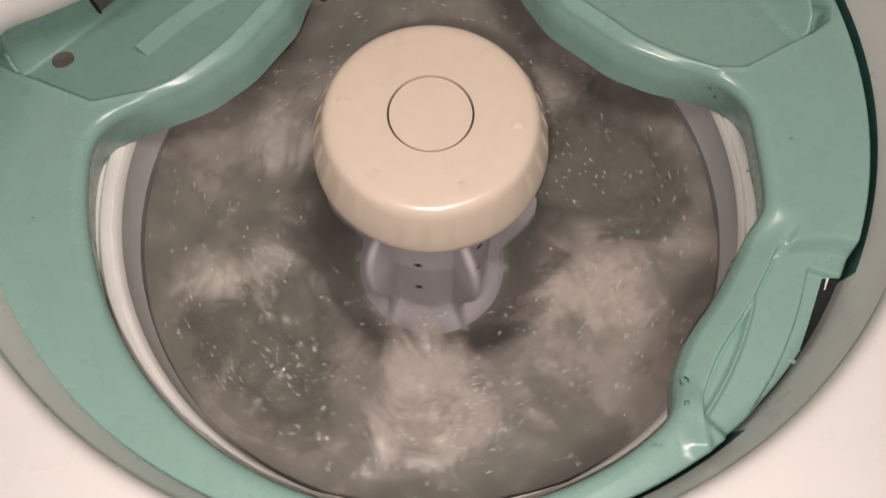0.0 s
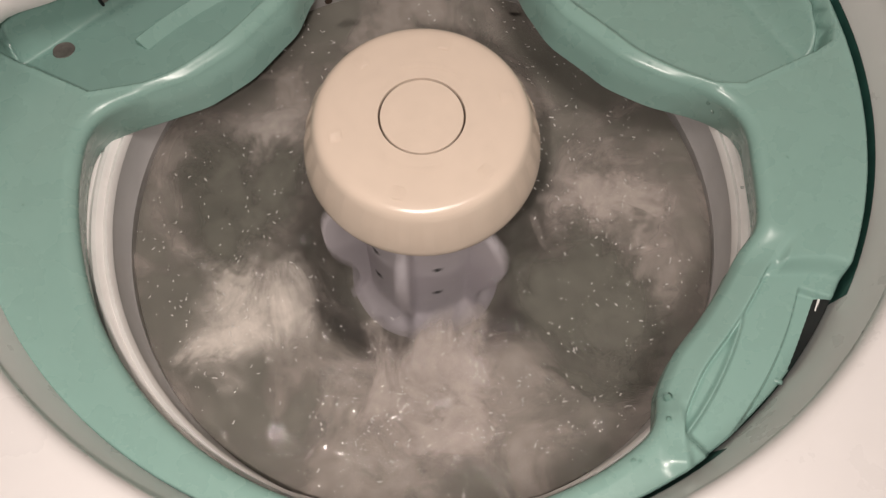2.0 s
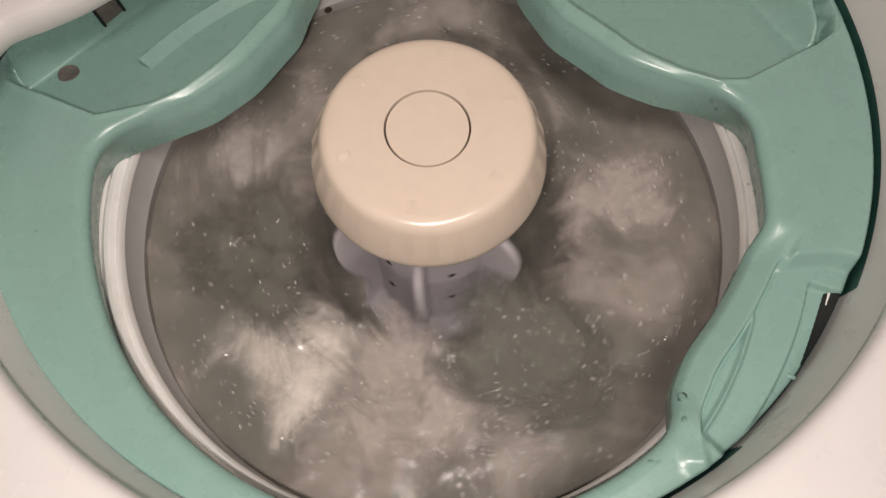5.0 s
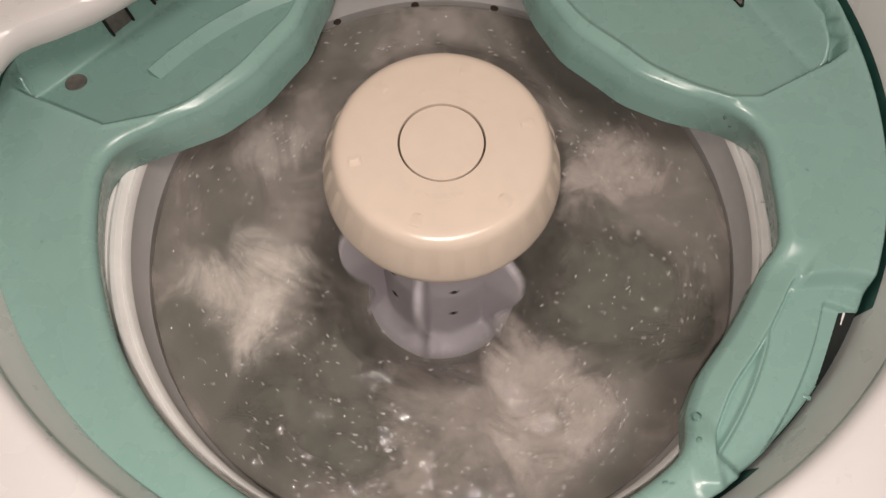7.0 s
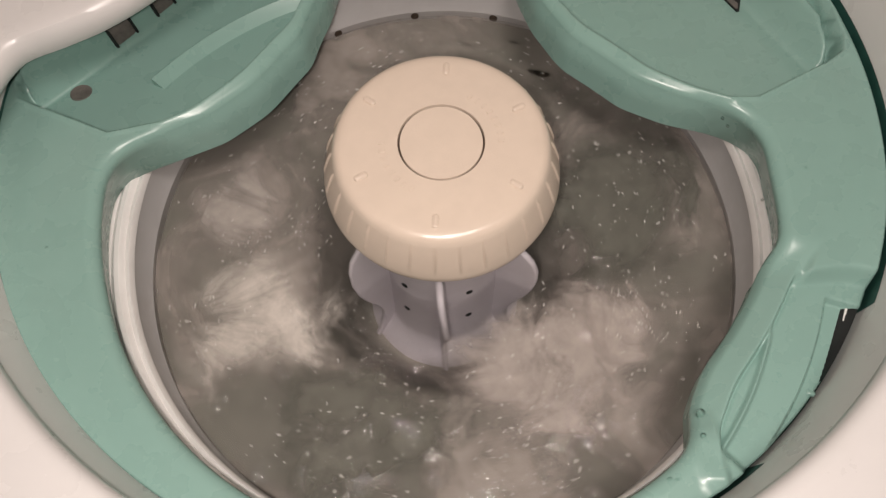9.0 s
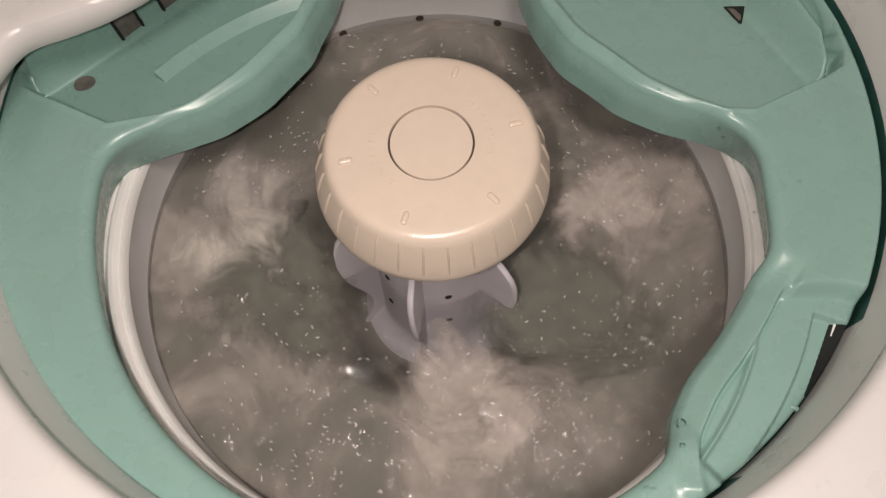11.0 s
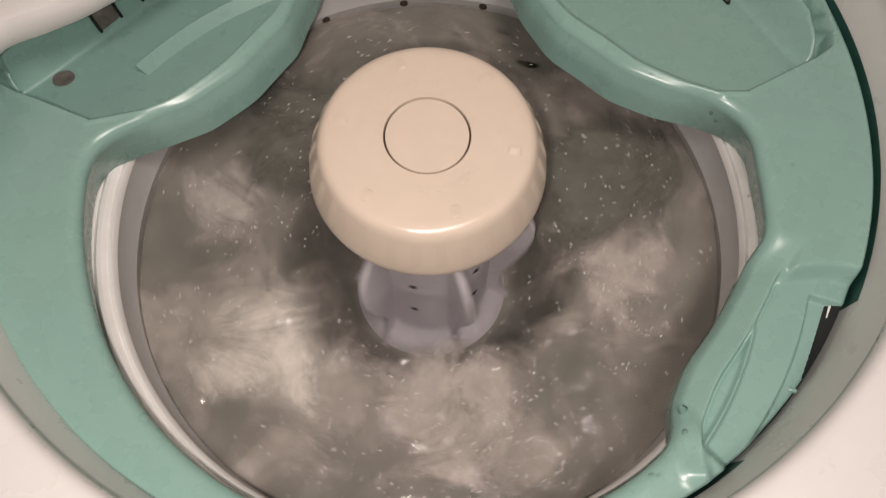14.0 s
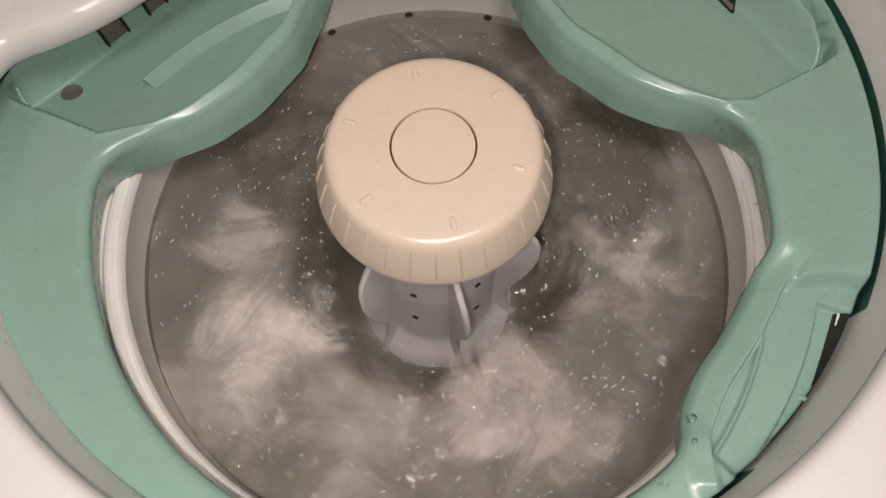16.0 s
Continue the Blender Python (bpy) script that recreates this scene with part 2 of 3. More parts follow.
def cover_height(a, r, x, y):
    u = r - inner_edge(a)
    m = pocket_mask(a, r)
    z = 0.0 - 0.004 * step(r, 0.29, 0.33)
    # rounded inner crest
    crest = -0.0085 * (1 - np.sqrt(np.clip(1 - (1 - np.clip(u / 0.0100, 0, 1)) ** 2, 0, 1)))
    z = z + crest
    # trays with a bead in front
    for poly in (TRAY_LEFT, TRAY_RIGHT):
        d = outline_distance(x, y, poly)
        z = z - (0.016 + 0.026 * (1 - np.exp(-np.clip(y - 0.06, 0, 1) / 0.085))) * np.clip((-d + 0.0004) / 0.003, 0, 1) + 0.0012 * np.exp(-((d - 0.002) / 0.0022) ** 2) * step(np.abs(a - 90), 30, 60)
    # raised back walls of the trays
    behind = (x + 0.308) * -0.739 + (y - 0.090) * 0.674
    z = z + 0.060 * step(behind, 0.0, 0.017) * step(-outline_distance(x, y, TRAY_LEFT), 0.001, 0.006)
    behind = (x - 0.288) * 0.898 + (y - 0.112) * 0.440
    z = z + 0.030 * step(behind, 0.0, 0.030) * step(-outline_distance(x, y, TRAY_RIGHT), 0.001, 0.008)
    # lowered pocket: sloping strip, groove, ridge and floor
    width = 0.0190
    soft = step(a, -52.0, -43.0) * (1 - step(a, -17.5, -9.5))
    strip = -0.0165 + 0.0115 * np.clip(u / width, 0, 1) - 0.006 * np.clip(1 - u / 0.006, 0, 1) ** 2
    crease = 0.2372 + 0.000535 * (-24.8 - a)
    ridge = 0.0042 * np.exp(-((r - crease) / 0.0019) ** 2) * (1 - step(a, -26.0, -20.0))
    floor = -0.0105 - 0.04 * np.clip(r - 0.240, 0, 1) + ridge
    # inset panel beside the slot
    a_in = step(a, -47, -38) * (1 - step(a, -18.8, -18.0))
    floor = floor - 0.006 * a_in * step(r, 0.268, 0.2715)
    z = z + (strip - z) * soft * (1 - step(u, width + 0.004, width + 0.010))
    z = z - 0.0020 * m * np.exp(-((u - width - 0.0010) / 0.0013) ** 2)
    # added mound off the pocket's end, tilted and rippled to catch a glare
    z = z + (0.0042 * np.clip((x - 0.1490) / 0.0150, 0, 1) + 0.0007 * step(x, 0.1480, 0.1560) * np.sin(y * 250 + x * 90)) * (1 - step(x, 0.1640, 0.1710)) * step(y, -0.214, -0.200) * (1 - step(y, -0.172, -0.156))
    low = floor - 0.0015 * np.exp(-((u - width - 0.0022) / 0.0016) ** 2)
    return z + (low - z) * m * step(u, width, width + 0.0022)


def outer_edge(c, s, big=0.3220, cx=-0.0026):
    """Distance from the axis to the cover's round outer edge, along the direction (c, s)."""
    d = c * cx + s * HUB[1]
    return d + np.sqrt(d * d + big**2 - cx**2 - HUB[1] ** 2)


def cover_sheet(name, parent, keep, mat, label="", n_a=1400, n_r=106):
    ang = np.linspace(-180, 180, n_a, endpoint=False)
    rin = inner_edge(ang)
    c, s = np.cos(np.radians(ang)), np.sin(np.radians(ang))
    rout = outer_edge(c, s)
    # the lip under the crest, then the top
    m = step(ang, -52.0, -43.0) * (1 - step(ang, -17.5, -9.5))
    bulge = (1 - step(rin, 0.200, 0.236)) * (1 - m)
    under = [(0.014, -0.052, 1.0), (0.0105, -0.047, 0.94), (0.006, -0.030, 0.60), (0.0015, -0.013, 0.28)]
    rows = []
    for off, z, part_way in under:
        away = off * (1 - bulge) - 0.0065 * part_way * bulge
        drop = z * (1 - bulge) - 0.038 * part_way * bulge
        rows.append((rin + away * (1 - m) + 0.003 * m, drop * (1 - m) + m * (-0.048 + (z + 0.052) * 0.36)))
    ts = np.concatenate([np.linspace(0, 0.006, 9)[:-1], np.linspace(0.006, 0.030, 38)[:-1]])
    room = np.minimum(1.0, 0.75 * (rout - rin) / 0.030)
    tops = [rin + t * room for t in ts]
    for k in np.linspace(0, 1, n_r - len(tops)):
        tops.append(rin + 0.030 * room + (rout - rin - 0.030 * room) * k)
    for r in tops:
        rows.append((r, cover_height(ang, r, r * c, r * s)))
    r, z = rows[-1]
    rows += [(r + 0.0015, z - 0.0015), (r + 0.002, z - 0.006), (r + 0.002, z - 0.03)]
    verts = np.array([np.stack([r * c, r * s, z * np.ones_like(r)], -1) for r, z in rows])
    faces = []
    k = len(rows)
    for i in range(k - 1):
        mid = verts[i : i + 2].mean(0)
        nxt = np.roll(mid, -1, 0)
        mx, my = (mid[:, 0] + nxt[:, 0]) / 2, (mid[:, 1] + nxt[:, 1]) / 2
        sel = keep(mx, my, i, k)
        for j in np.nonzero(sel)[0]:
            q = (j + 1) % n_a
            faces.append((i * n_a + j, i * n_a + q, (i + 1) * n_a + q, (i + 1) * n_a + j))
    used = np.unique(np.array(faces))
    remap = np.zeros(k * n_a, int)
    remap[used] = np.arange(len(used))
    me = bpy.data.meshes.new(name)
    me.from_pydata(verts.reshape(-1, 3)[used].tolist(), [], remap[np.array(faces)].tolist())
    me.polygons.foreach_set("use_smooth", [True] * len(me.polygons))
    me.materials.append(mat)
    me.update()
    ob = new(name, me)
    ob.parent = parent
    if label:
        tagged(ob, label)
    return ob


def tub_cover():
    top = new("tub_cover")
    tagged(top, "sea green plastic tub cover with two trays and a pocket", "tub cover")

    def in_left(x, y):
        return outline_distance(x, y, TRAY_LEFT) < -0.0045

    def in_right(x, y):
        return outline_distance(x, y, TRAY_RIGHT) < -0.0045

    def in_pocket(x, y, i):
        a, r = np.degrees(np.arctan2(y, x)), np.hypot(x, y)
        return (a > POCKET[0] + 2.4) & (a < pocket_end(r) - 2.8) & (r > 0.2425)

    cover_sheet("ring", top, lambda x, y, i, k: ~(in_left(x, y) | in_right(x, y) | in_pocket(x, y, i)), GREEN)
    cover_sheet("tray", top, lambda x, y, i, k: in_left(x, y), GREEN, "recessed green tray with a drain hole and a curved rib")
    cover_sheet("tray", top, lambda x, y, i, k: in_right(x, y), GREEN, "recessed green tray with a smooth floor")
    cover_sheet("dispenser_pocket", top, lambda x, y, i, k: in_pocket(x, y, i), GREEN, "lowered green dispenser pocket, wet at one end")
    def surface(x, y):
        return float(cover_height(np.array([math.degrees(math.atan2(y, x))]), np.array([math.hypot(x, y)]), np.array([x]), np.array([y]))[0])

    # drain hole in the tray, lying on its sloping floor
    hole = lathe([(0.0, 0.0004), (0.0072, 0.0004), (0.0082, 0.0008), (0.0088, -0.0006)], 32)
    bmesh.ops.transform(hole, matrix=pose(-0.281, 0.1035, surface(-0.281, 0.1035) + 0.0003, math.degrees(-math.atan(0.2))), verts=hole.verts)
    part("drain_hole", hole, RUST, top, "round brown-grey drain hole")
    # curved rib standing on the tray floor
    bm = bmesh.new()
    secs = []
    for i in range(25):
        t = i / 24
        a = radians(154.0 - 44 * t)
        r = 0.2475 - 0.0250 * t
        c = Vector((r * math.cos(a), r * math.sin(a), surface(r * math.cos(a), r * math.sin(a)) - 0.0006))
        o = Vector((math.cos(a), math.sin(a), 0))
        sec = []
        for d, h in ((-0.0085, 0.0), (-0.006, 0.0016), (0.0005, 0.0085), (0.0018, 0.0092), (0.0028, 0.0085), (0.003, 0.0)):
            sec.append(bm.verts.new(c + o * d + Vector((0, 0, h))))
        secs.append(sec)
    for a, b in zip(secs, secs[1:]):
        for i in range(5):
            bm.faces.new((a[i], a[i + 1], b[i + 1], b[i]))
    bm.faces.new(secs[0])
    bm.faces.new(secs[-1])
    bmesh.ops.recalc_face_normals(bm, faces=bm.faces)
    part("rib", bm, GREEN, top, "pale green curved rib")
    # openings in the tray's back wall, and a triangular notch in the other tray
    for x, y, rz, w in ((-0.2550, 0.1575, 47.5, 0.019), (-0.2275, 0.1880, 47.5, 0.017)):
        z = surface(x, y)
        f = part("wall_slot", box(w, 0.005, 0.024, 0.002, pose(x, y, z, -15, 0, rz)), RUST, top, "dark opening in the tray wall")
        for k in (-1, 1):
            part("slot_edge", box(0.0022, 0.006, 0.025, 0.0008, pose(x, y, z, -15, 0, rz) @ Matrix.Translation((k * (w / 2 + 0.0005), -0.0005, 0))), DARK, f)
    # triangular opening in the other tray's floor
    for name, grow, lift, mat, label in (("notch_rim", 1.0, 0.0012, DARK, "dark rim of the notch"), ("notch", 0.72, 0.0020, RUST, "triangular grey-brown notch in the tray")):
        bm = bmesh.new()
        cx, cy = 0.2458, 0.1851
        low = []
        for dx, dy in ((-0.0085, 0.0095), (0.0085, 0.0090), (0.0040, -0.0085), (0.0015, -0.0090)):
            low.append(bm.verts.new((cx + grow * dx, cy + grow * dy, surface(cx + grow * dx, cy + grow * dy) - 0.001)))
        high = [bm.verts.new(v.co + Vector((0, 0, 0.001 + lift))) for v in low]
        bm.faces.new(high)
        for k in range(4):
            bm.faces.new((low[k], low[(k + 1) % 4], high[(k + 1) % 4], high[k]))
        bmesh.ops.recalc_face_normals(bm, faces=bm.faces)
        part(name, bm, mat, top, label, smooth=False)
    # slot beside the pocket
    bm = bmesh.new()
    va, vb = [], []
    for i in range(13):
        a = radians(-18.4 - 11.5 * i / 12)
        ro = float(outer_edge(math.cos(a), math.sin(a))) + 0.001
        ri = ro - 0.0135 + 0.0128 * (i / 12) ** 1.4
        va.append(bm.verts.new((ri * math.cos(a), ri * math.sin(a), -0.0237)))
        vb.append(bm.verts.new((ro * math.cos(a), ro * math.sin(a), -0.0187)))
    for i in range(12):
        bm.faces.new((va[i], va[i + 1], vb[i + 1], vb[i]))
    bmesh.ops.recalc_face_normals(bm, faces=bm.faces)
    ex = bmesh.ops.extrude_face_region(bm, geom=bm.faces[:])
    bmesh.ops.translate(bm, verts=[g for g in ex["geom"] if isinstance(g, bmesh.types.BMVert)], vec=(0, 0, 0.004))
    part("slot_opening", bm, DARK, top, "black slot between pocket and cabinet")
    part("latch_plate", box(0.0028, 0.030, 0.006, 0.001, pose(0.2650, -0.1040, -0.0197, 0, 0, -24)), RIMWHITE, top, "pale plate inside the slot")
    part("pocket_peg", box(0.006, 0.0035, 0.004, 0.0012, pose(0.2355, -0.1470, -0.0193, 0, 0, -25)), GREEN, top)
    # drops at the pocket's end and over the rim
    for x, y, size in ((0.1605, -0.1610, 0.0042), (0.1570, -0.1760, 0.0024), (0.1330, -0.2010, 0.0018), (0.1368, -0.2015, 0.0014), (0.1690, -0.2130, 0.0022), (0.1745, -0.2105, 0.0015), (0.2250, -0.0120, 0.0012),
                       (0.2560, 0.0080, 0.0013), (0.2080, 0.0560, 0.0015), (0.2105, 0.0490, 0.0013), (-0.2700, -0.0400, 0.0011), (-0.1780, 0.0870, 0.0016), (0.1650, 0.0850, 0.0014)):
        bm = bmesh.new()
        bmesh.ops.create_uvsphere(bm, u_segments=12, v_segments=8, radius=size)
        bmesh.ops.transform(bm, matrix=pose(x, y, surface(x, y) - 0.22 * size, 0, 0, 4000 * x) @ Matrix.Diagonal((1.0, 0.8, 0.55, 1)), verts=bm.verts)
        tagged(part("water_drop", bm, DROP), "clear water drop on the green plastic rim", "water drop", group="drops on the rim")
    return top


def clear_material(name, ior=1.33, rough=0.02, tint=(1, 1, 1)):
    """Clear water: passes what lies behind, mirrors by its angle."""
    m = bpy.data.materials.new(name)
    m.use_nodes = True
    n, l = m.node_tree.nodes, m.node_tree.links
    n.remove(n["Principled BSDF"])
    out = n["Material Output"]
    tr, gl, fr, mix = n.new("ShaderNodeBsdfTransparent"), n.new("ShaderNodeBsdfGlossy"), n.new("ShaderNodeFresnel"), n.new("ShaderNodeMixShader")
    tr.inputs["Color"].default_value = (*tint, 1)
    gl.inputs["Roughness"].default_value = rough
    fr.inputs["IOR"].default_value = ior
    l.new(fr.outputs["Fac"], mix.inputs["Fac"])
    l.new(tr.outputs["BSDF"], mix.inputs[1])
    l.new(gl.outputs["BSDF"], mix.inputs[2])
    l.new(mix.outputs["Shader"], out.inputs["Surface"])
    return m, n, l, gl, fr


DROP = clear_material("clear_drop", 1.5, 0.03, (0.94, 0.97, 0.96))[0]

tub_cover()


# ---- wash basket ----
def basket():
    top = new("wash_basket")
    tagged(top, "grey-white perforated wash basket with a ribbed white balance ring", "wash basket")
    wall = lathe([(0.2345, -0.054), (0.2345, -0.095), (0.2342, -0.0956), (0.2342, -0.0964), (0.2345, -0.0970), (0.2345, -0.30), (0.22, -0.33), (0.0, -0.34)], 180)
    part("basket_wall", wall, BASKET, top)
    ring = lathe([(0.262, -0.060), (0.262, -0.050), (0.2580, -0.0475), (0.2540, -0.0470), (0.2520, -0.0490), (0.2500, -0.0512), (0.2485, -0.0500), (0.2465, -0.0475), (0.2430, -0.0470), (0.2408, -0.0485),
                  (0.2395, -0.0510), (0.2380, -0.0500), (0.2362, -0.0490), (0.2350, -0.0505), (0.2340, -0.056)], 180)
    part("balance_ring", ring, RIMWHITE, top, "white ribbed balance ring")
    for row, (z, n, off) in enumerate(((-0.1010, 20, 0.3),)):
        for i in range(n):
            a = 2 * math.pi * (i + off) / n
            if not 1.0 < a < 2.2:
                continue
            bm = lathe([(0.0, 0.0), (0.0030, 0.0), (0.0036, 0.0005), (0.0038, -0.0006)], 14)
            bmesh.ops.transform(bm, matrix=Matrix.Translation((0.2338 * math.cos(a), 0.2338 * math.sin(a), z)) @ Matrix.Rotation(a, 4, "Z") @ pose(0, 0, 0, 0, -90, 0), verts=bm.verts)
            part("drain_hole", bm, SEAM, top)
    return top


basket()


# ---- agitator ----
def agitator():
    top = new("agitator")
    tagged(top, "washing machine agitator with cream cap and pale lilac finned post", "agitator")
    zc = 0.060
    # cap shell with a shallow ring groove round its middle disc
    prof = [(0.0, zc - 0.0004), (0.0262, zc - 0.0004), (0.0266, zc - 0.0030), (0.0273, zc - 0.0030), (0.0277, zc), (0.0590, zc - 0.0003), (0.0635, zc - 0.0006), (0.0665, zc - 0.0017), (0.0688, zc - 0.0040),
            (0.0706, zc - 0.0085), (0.0734, zc - 0.016), (0.0766, zc - 0.026), (0.0788, zc - 0.034), (0.0793, zc - 0.038), (0.0785, zc - 0.0415), (0.0760, zc - 0.0430), (0.0710, zc - 0.041), (0.0, zc - 0.038)]
    cap = part("cap", lathe(prof, 144), BEIGE, top, "round cream plastic cap")
    part("groove", lathe([(0.0263, zc - 0.0022), (0.0276, zc - 0.0022)], 144), SEAM, cap, "thin dark ring groove", smooth=False)
    for k in range(6):
        part("marker", capsule_bar(0.0092, 0.0038, 0.0019, pose(0, 0, zc - 0.0005, 0, 0, 60 * k) @ Matrix.Translation((0.0555, 0, 0))), BEIGE, cap)
    # grip ribs round the side
    ribs = []
    for k in range(30):
        bm = bmesh.new()
        path = [(0.0690, zc - 0.0058), (0.0706, zc - 0.0095), (0.0732, zc - 0.0165), (0.0764, zc - 0.0265), (0.0785, zc - 0.034)]
        rows = []
        for i, (r, z) in enumerate(path):
            w, h = (0.0008, 0.0016) if 0 < i < len(path) - 1 else (0.0005, 0.0001)
            rows.append([bm.verts.new((r + dr, dy, z)) for dr, dy in ((-0.0005, -w * 1.5), (h * 0.7, -w * 0.6), (h, 0), (h * 0.7, w * 0.6), (-0.0005, w * 1.5))])
        for a, b in zip(rows, rows[1:]):
            for i in range(4):
                bm.faces.new((a[i], a[i + 1], b[i + 1], b[i]))
        bmesh.ops.recalc_face_normals(bm, faces=bm.faces)
        bmesh.ops.transform(bm, matrix=Matrix.Rotation(radians(12 * k + 0.5), 4, "Z"), verts=bm.verts)
        part("grip_rib", bm, BEIGE, cap)
    # worn raised lettering, too faint to read
    rng = random.Random(7)
    for k in range(16):
        a = (-25 if k < 8 else 155) + (k % 8) * 8.5
        part("worn_mark", box(0.0040, rng.uniform(0.0016, 0.0030), 0.0004, 0.00012, pose(0, 0, 0, 0, 0, a) @ Matrix.Translation((0.038, 0, zc + 0.0001))), BEIGE, cap)
    # post
    post = part("post", lathe([(0.054, 0.022), (0.0515, 0.0), (0.0500, -0.04), (0.0505, -0.08), (0.0515, -0.13), (0.0520, -0.188), (0.0545, -0.200), (0.0630, -0.212), (0.0705, -0.226), (0.077, -0.250), (0.085, -0.280), (0.115, -0.300), (0.17, -0.312), (0.17, -0.318), (0.0, -0.322)], 96), LILAC, top, "pale lilac-grey post")
    # six fins with a rounded ear above and a flare below
    edge = [(0.020, 0.0535), (-0.015, 0.0560), (-0.030, 0.0640), (-0.038, 0.0720), (-0.048, 0.0785), (-0.062, 0.0820), (-0.085, 0.0830), (-0.108, 0.0805), (-0.128, 0.0755), (-0.146, 0.0690), (-0.160, 0.0650),
            (-0.174, 0.0630), (-0.190, 0.0640), (-0.208, 0.0690), (-0.235, 0.0790), (-0.265, 0.0890), (-0.295, 0.115)]
    for k in range(6):
        bm = bmesh.new()
        prof = []
        for i, (z, r) in enumerate(edge):
            lean = 9.0 * math.sin((0.02 - z) * 8)
            inner = 0.040
            rows = []
            for rr, w in ((inner, 0.0034), (r - 0.004, 0.0024), (r - 0.0012, 0.0022), (r, 0.0009)):
                a = radians(lean * (rr - inner) / 0.03 * 0.5)
                c, s = math.cos(a), math.sin(a)
                rows.append((Vector((rr * c + w * s, rr * s - w * c, z)), Vector((rr * c - w * s, rr * s + w * c, z))))
            loop = [bm.verts.new(p[0]) for p in rows] + [bm.verts.new(p[1]) for p in reversed(rows)]
            prof.append(loop)
        for a, b in zip(prof, prof[1:]):
            for i in range(8):
                j = (i + 1) % 8
                bm.faces.new((a[i], a[j], b[j], b[i]))
        bm.faces.new(prof[0])
        bm.faces.new(prof[-1])
        bmesh.ops.recalc_face_normals(bm, faces=bm.faces)
        bmesh.ops.transform(bm, matrix=Matrix.Rotation(radians(60 * k), 4, "Z"), verts=bm.verts)
        part("fin", bm, LILAC, top)
    # small holes between the fins
    for k in range(6):
        for z in (-0.088, -0.140):
            a = radians(60 * k + 27)
            r = 0.0512 if z > -0.1 else 0.0523
            bm = lathe([(0.0, 0.0), (0.0021, 0.0), (0.0026, 0.0003), (0.0028, -0.0006)], 14)
            bmesh.ops.transform(bm, matrix=Matrix.Translation((r * math.cos(a), r * math.sin(a), z)) @ Matrix.Rotation(a, 4, "Z") @ pose(0, 0, 0, 0, 90, 0), verts=bm.verts)
            part("post_hole", bm, DARK, post)
    return top


AGITATOR = agitator()


# ---- wash water ----
LEVEL = -0.100


def murk_material():
    m = material("murky_wash_water", (0.172, 0.166, 0.144), 0.7, 0.1, 0.12, 40, 0, 0, (0.33, 0.300, 0.270), 8, 1.0)
    return m


def cloud_material(name, colour, scale, lo, hi, least, most, clear, warp=1.2, seed=0.0):
    """Suspended suds: light cloud with a ragged, see-through edge."""
    m = bpy.data.materials.new(name)
    m.use_nodes = True
    n, l = m.node_tree.nodes, m.node_tree.links
    b, out = n["Principled BSDF"], n["Material Output"]
    b.inputs["Roughness"].default_value = 0.8
    b.inputs["Specular IOR Level"].default_value = 0.1
    co, mp = n.new("ShaderNodeTexCoord"), n.new("ShaderNodeMapping")
    mp.inputs["Location"].default_value = (seed, seed * 1.7, seed * 0.6)
    l.new(co.outputs["Object"], mp.inputs["Vector"])
    tex = n.new("ShaderNodeTexNoise")
    tex.inputs["Scale"].default_value, tex.inputs["Detail"].default_value = scale, 7
    tex.inputs["Roughness"].default_value, tex.inputs["Distortion"].default_value = 0.60, warp
    l.new(mp.outputs["Vector"], tex.inputs["Vector"])
    k = n.new("ShaderNodeMapRange")
    k.interpolation_type = "SMOOTHSTEP"
    for key, v in (("From Min", lo), ("From Max", hi), ("To Min", least), ("To Max", most)):
        k.inputs[key].default_value = v
    l.new(tex.outputs["Fac"], k.inputs["Value"])
    fine = n.new("ShaderNodeTexNoise")
    fine.inputs["Scale"].default_value, fine.inputs["Detail"].default_value = scale * 9, 5
    l.new(mp.outputs["Vector"], fine.inputs["Vector"])
    ramp = n.new("ShaderNodeValToRGB")
    ramp.color_ramp.elements[0].position, ramp.color_ramp.elements[1].position = 0.3, 0.7
    ramp.color_ramp.elements[0].color = (*[c * 0.84 for c in colour], 1)
    ramp.color_ramp.elements[1].color = (*[c * 1.1 for c in colour], 1)
    l.new(fine.outputs["Fac"], ramp.inputs["Fac"])
    l.new(ramp.outputs["Color"], b.inputs["Base Color"])
    tr, mix = n.new("ShaderNodeBsdfTransparent"), n.new("ShaderNodeMixShader")
    # the turning fins keep the water round the post clear
    flat, far, near, both = n.new("ShaderNodeVectorMath"), n.new("ShaderNodeVectorMath"), n.new("ShaderNodeMapRange"), n.new("ShaderNodeMath")
    flat.operation, far.operation, both.operation = "MULTIPLY", "LENGTH", "MULTIPLY"
    flat.inputs[1].default_value = (1, 1, 0)
    l.new(co.outputs["Object"], flat.inputs[0])
    l.new(flat.outputs["Vector"], far.inputs[0])
    near.interpolation_type = "SMOOTHSTEP"
    near.inputs["From Min"].default_value, near.inputs["From Max"].default_value = clear
    l.new(far.outputs["Value"], near.inputs["Value"])
    l.new(k.outputs["Result"], both.inputs[0])
    l.new(near.outputs["Result"], both.inputs[1])
    l.new(both.outputs["Value"], mix.inputs["Fac"])
    l.new(tr.outputs["BSDF"], mix.inputs[1])
    l.new(b.outputs["BSDF"], mix.inputs[2])
    l.new(mix.outputs["Shader"], out.inputs["Surface"])
    return m


